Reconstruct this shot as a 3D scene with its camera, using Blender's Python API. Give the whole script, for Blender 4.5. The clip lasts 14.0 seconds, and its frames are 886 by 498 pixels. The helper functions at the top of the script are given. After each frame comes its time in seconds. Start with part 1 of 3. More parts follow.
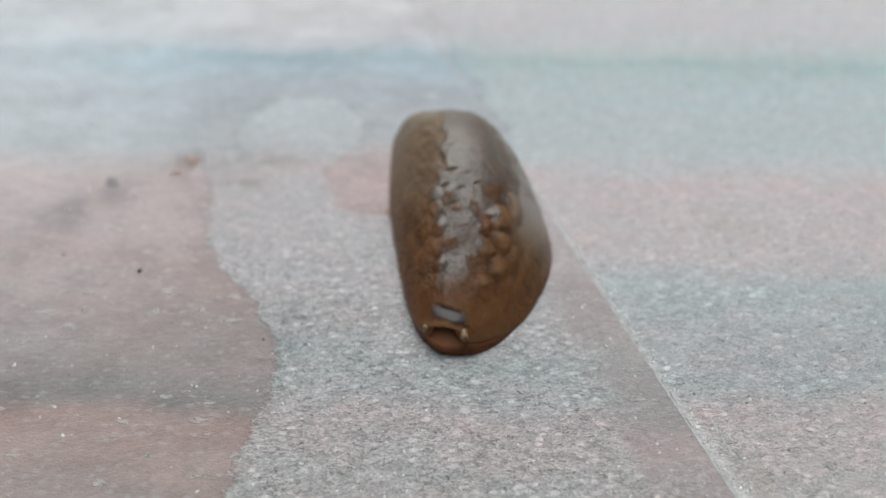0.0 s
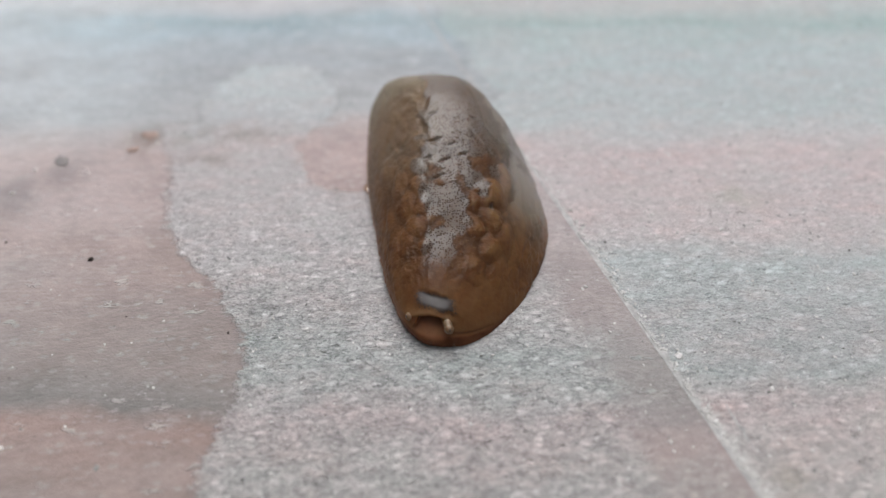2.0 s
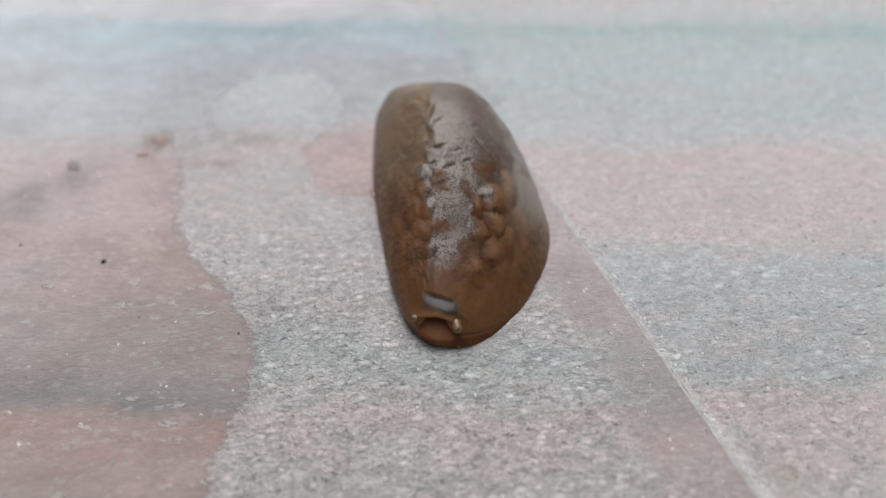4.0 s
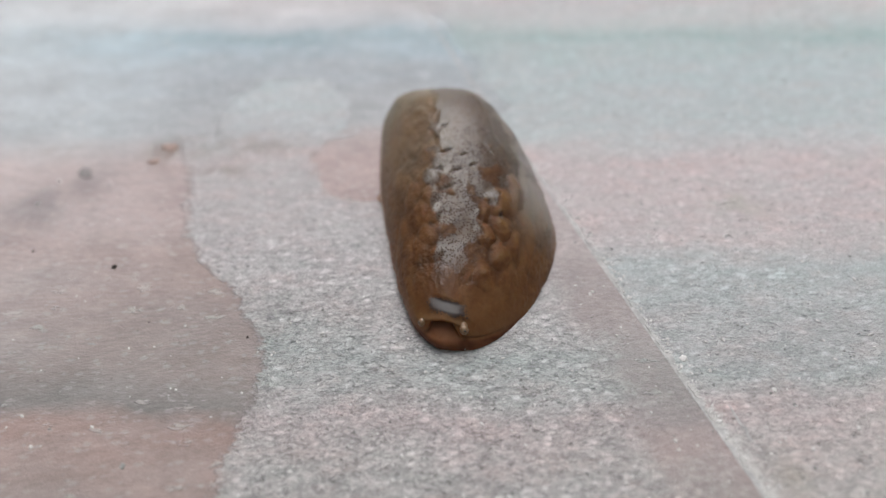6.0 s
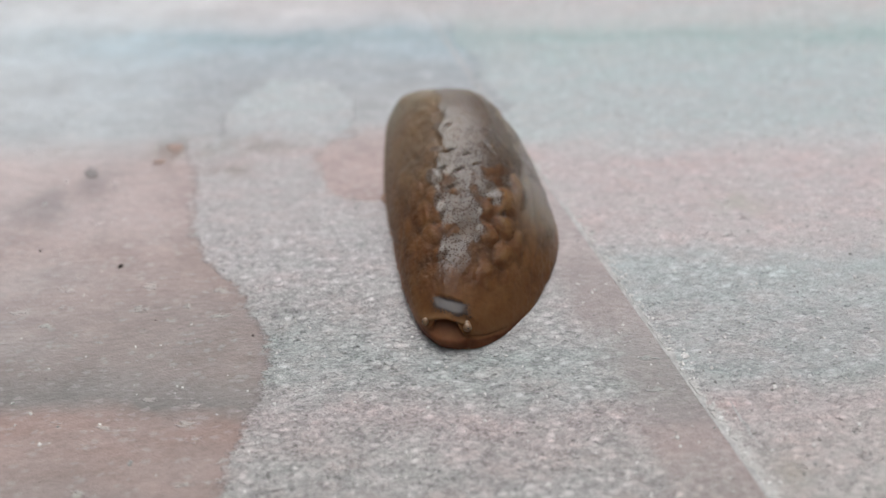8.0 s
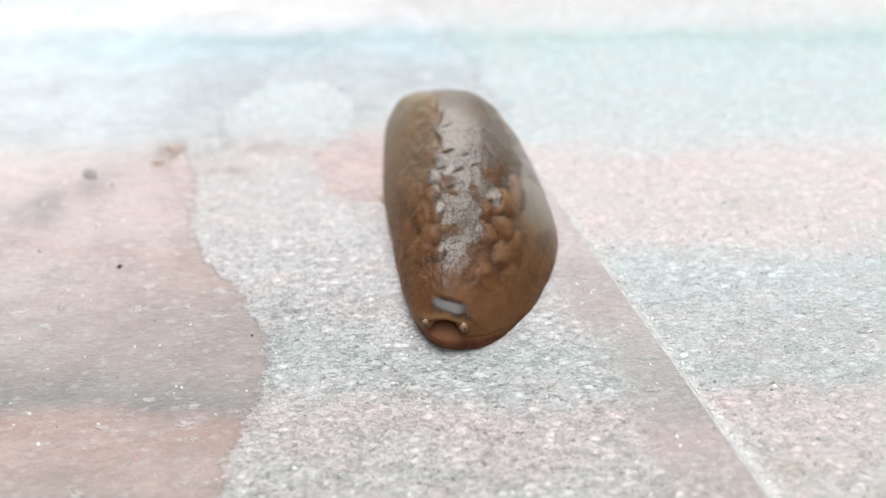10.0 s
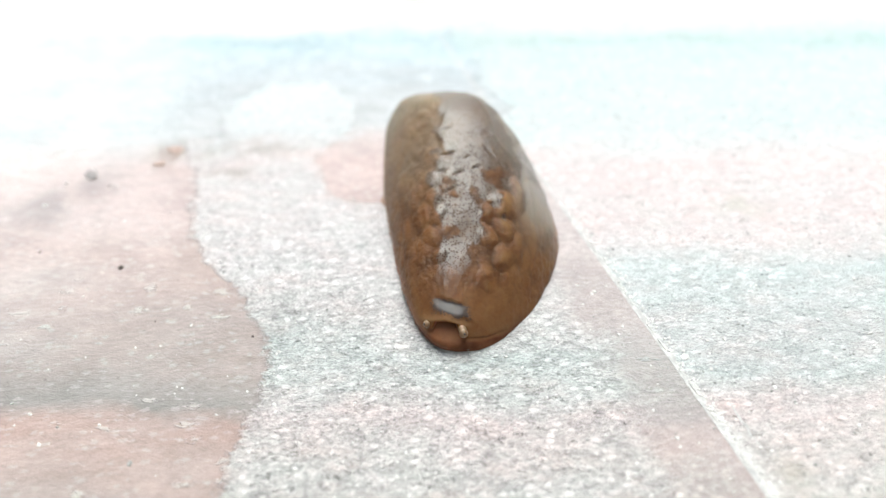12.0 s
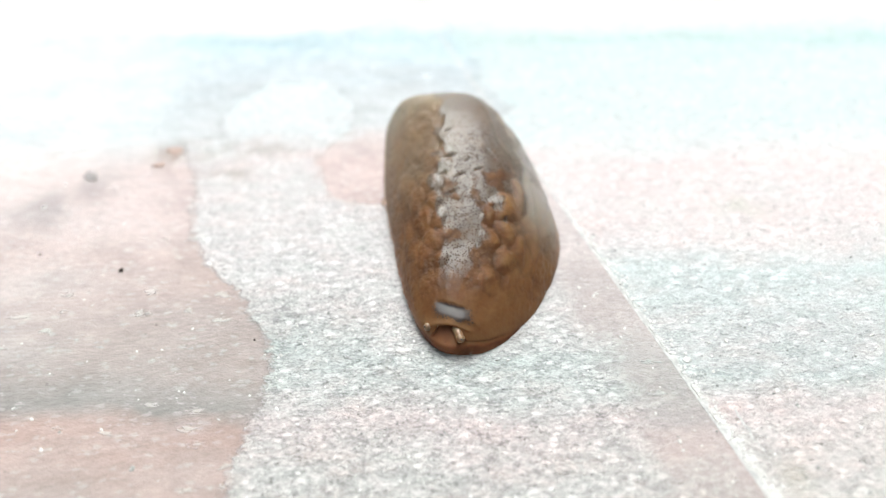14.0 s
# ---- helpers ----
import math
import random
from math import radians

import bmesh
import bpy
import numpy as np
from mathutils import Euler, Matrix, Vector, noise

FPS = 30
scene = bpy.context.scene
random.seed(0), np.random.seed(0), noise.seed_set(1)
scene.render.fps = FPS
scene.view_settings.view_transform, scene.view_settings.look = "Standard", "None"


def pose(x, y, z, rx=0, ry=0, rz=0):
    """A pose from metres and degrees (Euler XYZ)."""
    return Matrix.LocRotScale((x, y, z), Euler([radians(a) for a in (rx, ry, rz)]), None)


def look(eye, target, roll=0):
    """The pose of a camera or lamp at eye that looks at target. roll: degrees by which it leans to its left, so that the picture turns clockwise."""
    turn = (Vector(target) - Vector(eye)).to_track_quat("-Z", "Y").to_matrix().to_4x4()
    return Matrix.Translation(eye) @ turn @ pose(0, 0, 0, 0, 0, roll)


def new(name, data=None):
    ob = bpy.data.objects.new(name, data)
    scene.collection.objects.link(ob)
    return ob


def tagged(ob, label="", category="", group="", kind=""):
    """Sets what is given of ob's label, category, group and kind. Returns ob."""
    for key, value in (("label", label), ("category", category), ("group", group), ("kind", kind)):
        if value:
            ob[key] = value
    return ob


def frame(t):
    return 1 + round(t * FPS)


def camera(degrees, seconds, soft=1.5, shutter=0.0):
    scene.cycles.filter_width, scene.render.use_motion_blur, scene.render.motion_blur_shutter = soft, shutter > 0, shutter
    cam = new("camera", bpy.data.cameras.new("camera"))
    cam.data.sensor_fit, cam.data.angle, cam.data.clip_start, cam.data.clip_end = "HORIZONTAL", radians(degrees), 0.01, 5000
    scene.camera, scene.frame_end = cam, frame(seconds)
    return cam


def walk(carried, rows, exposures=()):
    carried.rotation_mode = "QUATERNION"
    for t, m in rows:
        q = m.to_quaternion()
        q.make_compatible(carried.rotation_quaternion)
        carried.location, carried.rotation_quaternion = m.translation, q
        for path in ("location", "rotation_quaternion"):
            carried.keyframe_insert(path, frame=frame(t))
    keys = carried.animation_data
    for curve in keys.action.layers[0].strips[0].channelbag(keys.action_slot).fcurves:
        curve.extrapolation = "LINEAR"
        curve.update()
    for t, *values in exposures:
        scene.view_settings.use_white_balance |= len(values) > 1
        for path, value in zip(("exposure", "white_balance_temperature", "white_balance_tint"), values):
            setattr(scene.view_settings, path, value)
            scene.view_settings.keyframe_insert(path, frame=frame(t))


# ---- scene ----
# Close view of a contracted brown slug on worn, washed-out paving. Metres; MM turns millimetres into metres.
MM = 0.001
SEED = 7

cam = camera(56.8, 14.0, soft=1.5)
cam.data.dof.use_dof = True
cam.data.dof.focus_distance = 0.102
cam.data.dof.aperture_fstop = 10.5
PATH = [
    (0, (0.00269, -0.07961, 0.08616), (0.00019, 0.00780, 0.00398), -1.410),
    (0.5, (0.00303, -0.07839, 0.08707), (0.00100, 0.00774, 0.00354), -1.549),
    (1, (0.00319, -0.07795, 0.08433), (0.00126, 0.00815, 0.00077), -1.643),
    (1.5, (0.00316, -0.07361, 0.08078), (0.00157, 0.01238, -0.00290), -2.007),
    (2, (0.00313, -0.07095, 0.07817), (0.00213, 0.01417, -0.00641), -1.984),
    (2.5, (0.00247, -0.07136, 0.07863), (0.00191, 0.01433, -0.00538), -1.719),
    (3, (0.00232, -0.07178, 0.07919), (0.00170, 0.01336, -0.00538), -1.647),
    (5.5, (0.00240, -0.07418, 0.08074), (0.00059, 0.01217, -0.00258), -2.408),
    (6, (0.00278, -0.07403, 0.08018), (0.00057, 0.01239, -0.00305), -2.682),
    (6.5, (0.00235, -0.07401, 0.08030), (0.00032, 0.01222, -0.00313), -2.747),
    (7, (0.00312, -0.07509, 0.08042), (0.00003, 0.01119, -0.00292), -3.094),
    (7.5, (0.00188, -0.07485, 0.08044), (0.00002, 0.01193, -0.00241), -2.415),
    (8, (0.00272, -0.07470, 0.08081), (0.00009, 0.01161, -0.00252), -2.999),
    (10.5, (0.00254, -0.07512, 0.08039), (0.00021, 0.01166, -0.00245), -2.842),
    (11, (0.00279, -0.07492, 0.08084), (0.00016, 0.01152, -0.00234), -2.969),
    (11.5, (0.00227, -0.07508, 0.08046), (0.00040, 0.01194, -0.00215), -2.538),
    (12, (0.00250, -0.07529, 0.08039), (0.00013, 0.01170, -0.00223), -2.797),
    (12.5, (0.00218, -0.07450, 0.08113), (0.00006, 0.01170, -0.00232), -2.794),
    (13, (0.00236, -0.07485, 0.08051), (-0.00002, 0.01184, -0.00243), -2.772),
    (13.5, (0.00187, -0.07416, 0.08135), (-0.00001, 0.01196, -0.00219), -2.707),
    (14, (0.00196, -0.07426, 0.08121), (-0.00004, 0.01200, -0.00218), -2.793),
]
EXPOSURES = [(0, 0.65, 6300, 5.0), (0.5, 0.67, 6350, 7.5), (2, 0.68, 6500, 9.5), (8.2, 0.71, 6500, 8.6), (10.3, 1.53, 6450, 4.5), (11, 1.68, 6450, 3), (14, 1.68, 6450, 2.6)]
walk(cam, [(t, look(eye, target, roll)) for t, eye, target, roll in PATH], EXPOSURES)

# ---- light: soft, overcast daylight falling into a narrow yard ----
world = bpy.data.worlds.new("overcast_sky")
scene.world = world
world.use_nodes = True
wn, wl = world.node_tree.nodes, world.node_tree.links
sky = wn.new("ShaderNodeTexSky")
sky.sky_type = "NISHITA"
sky.sun_disc = False
sky.sun_elevation = radians(58)
sky.sun_rotation = radians(-12)
sky.dust_density = 3.0
pale = wn.new("ShaderNodeHueSaturation")
pale.inputs["Saturation"].default_value = 0.3
wl.new(sky.outputs[0], pale.inputs["Color"])
wl.new(pale.outputs[0], wn["Background"].inputs["Color"])
wn["Background"].inputs["Strength"].default_value = 0.13

sun_data = bpy.data.lights.new("sun", "SUN")
sun_data.energy = 1.48
sun_data.angle = radians(52)
sun_data.color = (0.985, 0.98, 1.0)
sun = new("sun", sun_data)
sun.matrix_basis = look((-0.7, 2.4, 4.0), (0, 0, 0))


# ---- small helpers ----
class Graph:
    """Short-hand for a material's nodes."""

    def __init__(self, name):
        self.mat = bpy.data.materials.new(name)
        self.mat.use_nodes = True
        self.tree = self.mat.node_tree
        self.bsdf = self.tree.nodes["Principled BSDF"]

    def put(self, socket, value):
        if isinstance(value, bpy.types.NodeSocket):
            self.tree.links.new(value, socket)
        elif value is not None:
            socket.default_value = value

    def coords(self, scale=(1, 1, 1), turn=0.0):
        tc = self.tree.nodes.new("ShaderNodeTexCoord")
        mp = self.tree.nodes.new("ShaderNodeMapping")
        mp.inputs["Scale"].default_value = scale
        mp.inputs["Rotation"].default_value = (0, 0, turn)
        self.put(mp.inputs["Vector"], tc.outputs["Object"])
        return mp.outputs[0]

    def noise(self, scale, vector, detail=3.0, rough=0.55, distort=0.0):
        n = self.tree.nodes.new("ShaderNodeTexNoise")
        n.inputs["Scale"].default_value = scale
        n.inputs["Detail"].default_value = detail
        n.inputs["Roughness"].default_value = rough
        n.inputs["Distortion"].default_value = distort
        self.put(n.inputs["Vector"], vector)
        return n.outputs["Fac"]

    def warped(self, vector, scale, amount):
        n = self.tree.nodes.new("ShaderNodeTexNoise")
        n.inputs["Scale"].default_value = scale
        self.put(n.inputs["Vector"], vector)
        out = self.tree.nodes.new("ShaderNodeVectorMath")
        out.operation = "MULTIPLY_ADD"
        self.put(out.inputs[0], n.outputs["Color"])
        out.inputs[1].default_value = (amount,) * 3
        self.put(out.inputs[2], vector)
        return out.outputs[0]

    def cells(self, scale, vector, feature="F1", out="Distance", smooth=None, random_=1.0):
        n = self.tree.nodes.new("ShaderNodeTexVoronoi")
        n.feature = feature
        n.inputs["Scale"].default_value = scale
        n.inputs["Randomness"].default_value = random_
        if smooth is not None:
            n.inputs["Smoothness"].default_value = smooth
        self.put(n.inputs["Vector"], vector)
        return n.outputs[out]

    def math(self, op, a, b=0.0, c=0.0):
        n = self.tree.nodes.new("ShaderNodeMath")
        n.operation = op
        for s, v in zip(n.inputs, (a, b, c)):
            self.put(s, v)
        return n.outputs[0]

    def remap(self, v, a, b, c=0.0, d=1.0, smooth=True):
        n = self.tree.nodes.new("ShaderNodeMapRange")
        n.interpolation_type = "SMOOTHSTEP" if smooth else "LINEAR"
        for s, x in zip(n.inputs[:5], (v, a, b, c, d)):
            self.put(s, x)
        return n.outputs[0]

    def mix(self, fac, a, b, mode="MIX"):
        n = self.tree.nodes.new("ShaderNodeMix")
        n.data_type, n.blend_type = "RGBA", mode
        self.put(n.inputs[0], fac)
        self.put(n.inputs[6], (*a, 1) if isinstance(a, tuple) else a)
        self.put(n.inputs[7], (*b, 1) if isinstance(b, tuple) else b)
        return n.outputs[2]

    def ramp(self, v, stops):
        n = self.tree.nodes.new("ShaderNodeValToRGB")
        r = n.color_ramp
        while len(r.elements) < len(stops):
            r.elements.new(0.5)
        for e, (p, col) in zip(r.elements, stops):
            e.position, e.color = p, (*col, 1)
        self.put(n.inputs[0], v)
        return n.outputs[0]

    def attr(self, name):
        n = self.tree.nodes.new("ShaderNodeAttribute")
        n.attribute_name = name
        return n.outputs["Fac"]

    def xyz(self, vector):
        n = self.tree.nodes.new("ShaderNodeSeparateXYZ")
        self.put(n.inputs[0], vector)
        return n.outputs

    def bump(self, height, strength, distance, before=None):
        n = self.tree.nodes.new("ShaderNodeBump")
        self.put(n.inputs["Strength"], strength)
        n.inputs["Distance"].default_value = distance
        self.put(n.inputs["Height"], height)
        self.put(n.inputs["Normal"], before)
        return n.outputs[0]

    def set(self, **values):
        for k, v in values.items():
            socket = self.bsdf.inputs[k.replace("_", " ")]
            self.put(socket, (*v, 1) if isinstance(v, tuple) and len(v) == 3 and socket.type == "RGBA" else v)
        return self.mat


def mesh_from(name, verts, faces, smooth=True):
    me = bpy.data.meshes.new(name)
    me.from_pydata([tuple(v) for v in verts], [], faces)
    if smooth:
        me.polygons.foreach_set("use_smooth", [True] * len(me.polygons))
    me.update()
    return me


def outward(me):
    """Turn all faces of a closed mesh outward."""
    bm = bmesh.new()
    bm.from_mesh(me)
    bmesh.ops.recalc_face_normals(bm, faces=bm.faces)
    bm.to_mesh(me)
    bm.free()
    return me


def part(name, me, material, parent=None, label=""):
    if isinstance(me, bmesh.types.BMesh):
        bm, me = me, bpy.data.meshes.new(name)
        bmesh.ops.recalc_face_normals(bm, faces=bm.faces)
        bm.to_mesh(me)
        bm.free()
        me.polygons.foreach_set("use_smooth", [True] * len(me.polygons))
    me.materials.append(material)
    ob = new(name, me)
    ob.parent = parent
    return tagged(ob, label)


def grid_faces(n, m, flip=False):
    i, j = np.meshgrid(np.arange(n - 1), np.arange(m - 1), indexing="ij")
    a = (i * m + j).ravel()
    quad = np.stack([a, a + m, a + m + 1, a + 1], 1)
    return (quad[:, ::-1] if flip else quad).tolist()


def field(points, size, seed=0.0, octaves=2, ridged=False):
    """Noise over points (metres), features of the given size in millimetres, about -1 to 1."""
    k = 1 / (size * MM)
    off = Vector((seed * 17.3, seed * 7.1, seed * 3.7))
    out = np.empty(len(points))
    for n, p in enumerate(points):
        v = noise.fractal(Vector(p) * k + off, 1.0, 2.0, octaves)
        out[n] = v
    return 1 - 2 * np.abs(out) if ridged else out


def knobs(points, size):
    """Rounded knobs of the given size in millimetres parted by soft creases, about 0 to 1."""
    k = 1 / (size * MM)
    out = np.empty(len(points))
    for n, q in enumerate(points):
        v = Vector(q) * k
        v += noise.noise_vector(v * .8) * .45
        near = noise.voronoi(v)[0]
        t = min(1.0, (near[1] - near[0]) * 1.25)
        out[n] = t * t * (3 - 2 * t) * .5 + max(0.0, 1 - near[0] * near[0] * 1.6) * .5
    return out


def bell(x, centre, width):
    return np.exp(-((x - centre) / width) ** 2)


def step(x, a, b):
    t = np.clip((x - a) / (b - a), 0, 1)
    return t * t * (3 - 2 * t)


# ---- materials ----
# The paving shows open, worn grain and a smooth reddish wash that covers it in patches.
SPAN0, SPAN1 = -42.0, 112.0


def at(y):
    return (y - SPAN0) / (SPAN1 - SPAN0)


def paving_material():
    g = Graph("worn_paving")
    p = g.coords()
    x, y, _ = g.xyz(p)
    xm, ym = g.math("MULTIPLY", x, 1000.0), g.math("MULTIPLY", y, 1000.0)
    wobble = g.math("ADD", g.remap(g.noise(16, p, 3.0), .2, .8, -3.5, 3.5, False), g.remap(g.noise(75, g.coords((.5, 1, 1)), 4.0, .6), .2, .8, -3.6, 3.6, False))
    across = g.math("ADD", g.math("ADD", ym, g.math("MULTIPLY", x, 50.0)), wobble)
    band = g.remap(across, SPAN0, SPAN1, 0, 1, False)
    streak = g.remap(g.noise(1.0, g.coords((45, 170, 100)), 4.0, .6), .3, .7, .60, 1.0)
    second = g.attr("second")
    # colour bands of the two slabs; brighter light towards the far end is painted in
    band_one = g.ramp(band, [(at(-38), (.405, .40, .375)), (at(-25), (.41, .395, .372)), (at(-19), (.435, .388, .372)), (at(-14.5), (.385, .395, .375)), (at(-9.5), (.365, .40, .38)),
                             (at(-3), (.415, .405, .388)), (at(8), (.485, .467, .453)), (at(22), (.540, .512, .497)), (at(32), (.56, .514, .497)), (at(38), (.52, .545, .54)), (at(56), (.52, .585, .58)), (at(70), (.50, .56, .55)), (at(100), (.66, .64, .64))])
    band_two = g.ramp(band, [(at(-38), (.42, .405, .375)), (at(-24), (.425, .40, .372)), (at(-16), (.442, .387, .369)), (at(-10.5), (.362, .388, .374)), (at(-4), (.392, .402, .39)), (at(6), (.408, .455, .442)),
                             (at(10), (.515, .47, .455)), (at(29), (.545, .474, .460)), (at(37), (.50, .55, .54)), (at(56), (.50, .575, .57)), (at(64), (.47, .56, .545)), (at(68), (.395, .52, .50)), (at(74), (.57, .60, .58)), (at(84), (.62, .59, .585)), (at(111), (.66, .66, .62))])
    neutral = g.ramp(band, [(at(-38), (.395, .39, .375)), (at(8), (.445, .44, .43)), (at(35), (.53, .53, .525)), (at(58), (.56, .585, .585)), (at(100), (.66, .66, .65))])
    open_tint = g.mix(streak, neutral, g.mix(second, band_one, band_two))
    open_tint = g.mix(1.0, open_tint, (1.015, 1.0, 1.03), "MULTIPLY")
    open_tint = g.mix(g.attr("tone"), open_tint, g.mix(1.0, open_tint, (1.08, 1.08, 1.08), "MULTIPLY"))
    # colour bands of the wash, painted lighter with distance for the same far light
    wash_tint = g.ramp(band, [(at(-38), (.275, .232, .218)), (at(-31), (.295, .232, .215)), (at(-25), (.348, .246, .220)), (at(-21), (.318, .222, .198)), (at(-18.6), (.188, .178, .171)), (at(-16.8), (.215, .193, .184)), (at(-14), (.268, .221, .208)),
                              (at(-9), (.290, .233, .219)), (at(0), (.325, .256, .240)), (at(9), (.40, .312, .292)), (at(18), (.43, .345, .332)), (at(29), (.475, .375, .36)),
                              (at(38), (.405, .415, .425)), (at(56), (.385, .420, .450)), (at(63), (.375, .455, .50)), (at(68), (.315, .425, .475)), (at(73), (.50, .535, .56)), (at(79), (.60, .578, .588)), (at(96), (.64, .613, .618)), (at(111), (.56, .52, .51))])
    wash_tint = g.mix(g.remap(streak, .45, 1, .40, .05, False), wash_tint, (.37, .345, .34))
    greyer = g.math("MULTIPLY", g.remap(xm, -38, -60, 0, 1), g.remap(ym, -16, -6))
    wash_tint = g.mix(g.math("MULTIPLY", greyer, g.remap(g.noise(45, p, 3.0), .25, .6)), wash_tint, g.mix(1.0, wash_tint, (1.20, 1.26, 1.27), "MULTIPLY"))
    # haze painted into the wash: the far end pales towards the side
    far_haze = g.math("MULTIPLY", g.remap(xm, -40, -95, 0, .75), g.remap(ym, 26, 50))
    wash_tint = g.mix(g.math("MULTIPLY", g.remap(xm, -24, -19, 0, .6), g.math("MULTIPLY", g.remap(ym, 42, 36), g.remap(ym, 15, 20))), wash_tint, (.435, .338, .322))
    wash_tint = g.mix(far_haze, wash_tint, (.57, .595, .61))
    # open grain: flakes drawn out along the bands, in two sizes
    q = g.warped(g.coords((.62, 1.10, 1.0)), 900, .0005)
    r = g.coords((.66, 1.15, 1.0))
    flake = g.xyz(g.cells(1250, q, "F1", "Color"))
    scale_ = g.xyz(g.cells(2900, r, "F1", "Color"))
    fine = g.noise(3600, r, 3.0, .7)
    mid = g.noise(330, g.coords((.7, 1.2, 1)), 4.0, .62)
    light = g.math("ADD", g.remap(flake[0], 0, 1, .84, 1.13, False), g.remap(scale_[0], 0, 1, -.20, .20, False))
    light = g.math("ADD", light, g.remap(fine, .25, .75, -.34, .34, False))
    light = g.math("ADD", light, g.remap(mid, .3, .7, -.055, .055, False))
    inside = g.remap(g.math("ADD", g.cells(1250, q), g.remap(fine, .3, .7, -.2, .2)), .52, .34)
    chip = g.math("MULTIPLY", g.remap(flake[1], .74, .80), inside)
    light = g.math("ADD", light, g.math("MULTIPLY", chip, .40))
    pit = g.math("MULTIPLY", g.remap(g.noise(1500, q, 3.0, .75), .59, .68), g.remap(mid, .35, .6))
    light = g.math("SUBTRACT", light, g.math("MULTIPLY", pit, .24))
    light = g.math("ADD", .985, g.math("MULTIPLY", g.math("SUBTRACT", light, .985), g.remap(g.attr("polish"), 0, 1, 1.0, .38, False)))
    hue = g.ramp(g.noise(190, g.coords((.6, 1.3, 1)), 5.0, .72), [(.34, (1.045, .985, .97)), (.5, (1.0, 1.0, 1.0)), (.66, (.975, 1.014, .998))])
    open_col = g.mix(1.0, g.mix(1.0, open_tint, hue, "MULTIPLY"), light, "MULTIPLY")
    # wash: thin, clouded, with pale worn flecks
    drawn = g.coords((.5, 1.35, 1.0))
    cloud = g.math("ADD", g.remap(g.noise(85, g.coords((.6, 1.2, 1)), 5.0, .68), .28, .72, -.17, .17, False), g.remap(g.noise(420, drawn, 4.0, .65), .3, .7, -.10, .10, False))
    wl_ = g.math("ADD", g.remap(g.noise(1700, drawn, 4.0, .7), .25, .75, .80, 1.20, False), cloud)
    worn = g.math("MULTIPLY", g.remap(g.noise(640, drawn, 4.0, .7), .60, .70), .62)
    fleck = g.cells(330, g.warped(g.coords((.55, 1.25, 1)), 700, .0012), "F1", "Color")
    fleck_near = g.cells(330, g.warped(g.coords((.55, 1.25, 1)), 700, .0012))
    flecks = g.math("MULTIPLY", g.remap(g.xyz(fleck)[0], .52, .60), g.remap(g.math("ADD", fleck_near, g.remap(g.noise(2200, drawn, 2.0), .3, .7, -.10, .10)), .22, .10))
    wash_col = g.mix(1.0, wash_tint, wl_, "MULTIPLY")
    wash_col = g.mix(worn, wash_col, g.mix(.5, open_col, open_tint))
    wash_col = g.mix(g.math("MULTIPLY", chip, .38), wash_col, open_tint)
    wash_col = g.mix(g.math("MULTIPLY", flecks, .75), wash_col, g.mix(1.0, open_tint, (1.1, 1.08, 1.06), "MULTIPLY"))
    tide = g.math("MULTIPLY", g.math("MULTIPLY", g.remap(g.attr("wash"), 0.0, 7.0, 1, 0), g.remap(y, .030, .012)), g.remap(g.noise(60, p, 3.0), .25, .6))
    wash_col = g.mix(g.math("MULTIPLY", tide, .9), wash_col, g.mix(1.0, wash_col, (.88, .85, .83), "MULTIPLY"))
    speck = g.remap(g.noise(800, p, 1.0, .5), .74, .80)
    wash_col = g.mix(g.math("MULTIPLY", speck, .5), wash_col, (.12, .10, .10))
    # ragged border between the two
    edge = g.math("ADD", g.attr("wash"), g.remap(g.noise(300, p, 5.0, .72), .2, .8, -2.0, 2.0, False))
    edge = g.math("ADD", edge, g.remap(g.noise(1500, r, 3.0, .7), .25, .75, -.55, .55, False))
    cover = g.remap(edge, -.80, .60, 0, .95)
    thin = g.remap(g.math("ADD", g.attr("thin"), g.remap(g.noise(150, p, 5.0, .72), .2, .8, -.5, .5, False)), .15, 1.05, 0, .85)
    film = g.mix(1.0, g.mix(1.0, g.mix(.60, open_tint, wash_tint), wl_, "MULTIPLY"), (.91, .89, .89), "MULTIPLY")
    film = g.mix(g.math("MULTIPLY", worn, .8), film, open_col)
    film = g.mix(g.math("MULTIPLY", flecks, .6), film, open_tint)
    col = g.mix(thin, open_col, film)
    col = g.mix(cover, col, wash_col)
    cover = g.math("MAXIMUM", cover, thin)
    # stains, rubbed marks and the chalky edge of the joint
    soil = g.math("MULTIPLY", g.attr("soil"), g.remap(g.noise(300, p, 3.0), .25, .7))
    col = g.mix(soil, col, (.20, .13, .08))
    smear = g.math("MULTIPLY", g.attr("smear"), g.remap(g.noise(160, p, 3.0), .2, .75))
    col = g.mix(smear, col, (.16, .155, .16))
    moss = g.math("MULTIPLY", g.attr("moss"), g.remap(g.noise(220, p, 3.0), .3, .7))
    col = g.mix(moss, col, (.42, .43, .36))
    chalk = g.remap(g.math("ADD", g.attr("chalk"), g.remap(g.noise(700, p, 4.0, .7), .25, .75, -.65, .65, False)), .42, .85, 0, .75)
    col = g.mix(chalk, col, (.60, .595, .57))
    height = g.math("ADD", g.math("MULTIPLY", fine, .6), g.math("SUBTRACT", g.math("MULTIPLY", flake[0], .5), g.math("MULTIPLY", pit, .6)))
    height = g.math("ADD", height, g.math("MULTIPLY", scale_[0], .25))
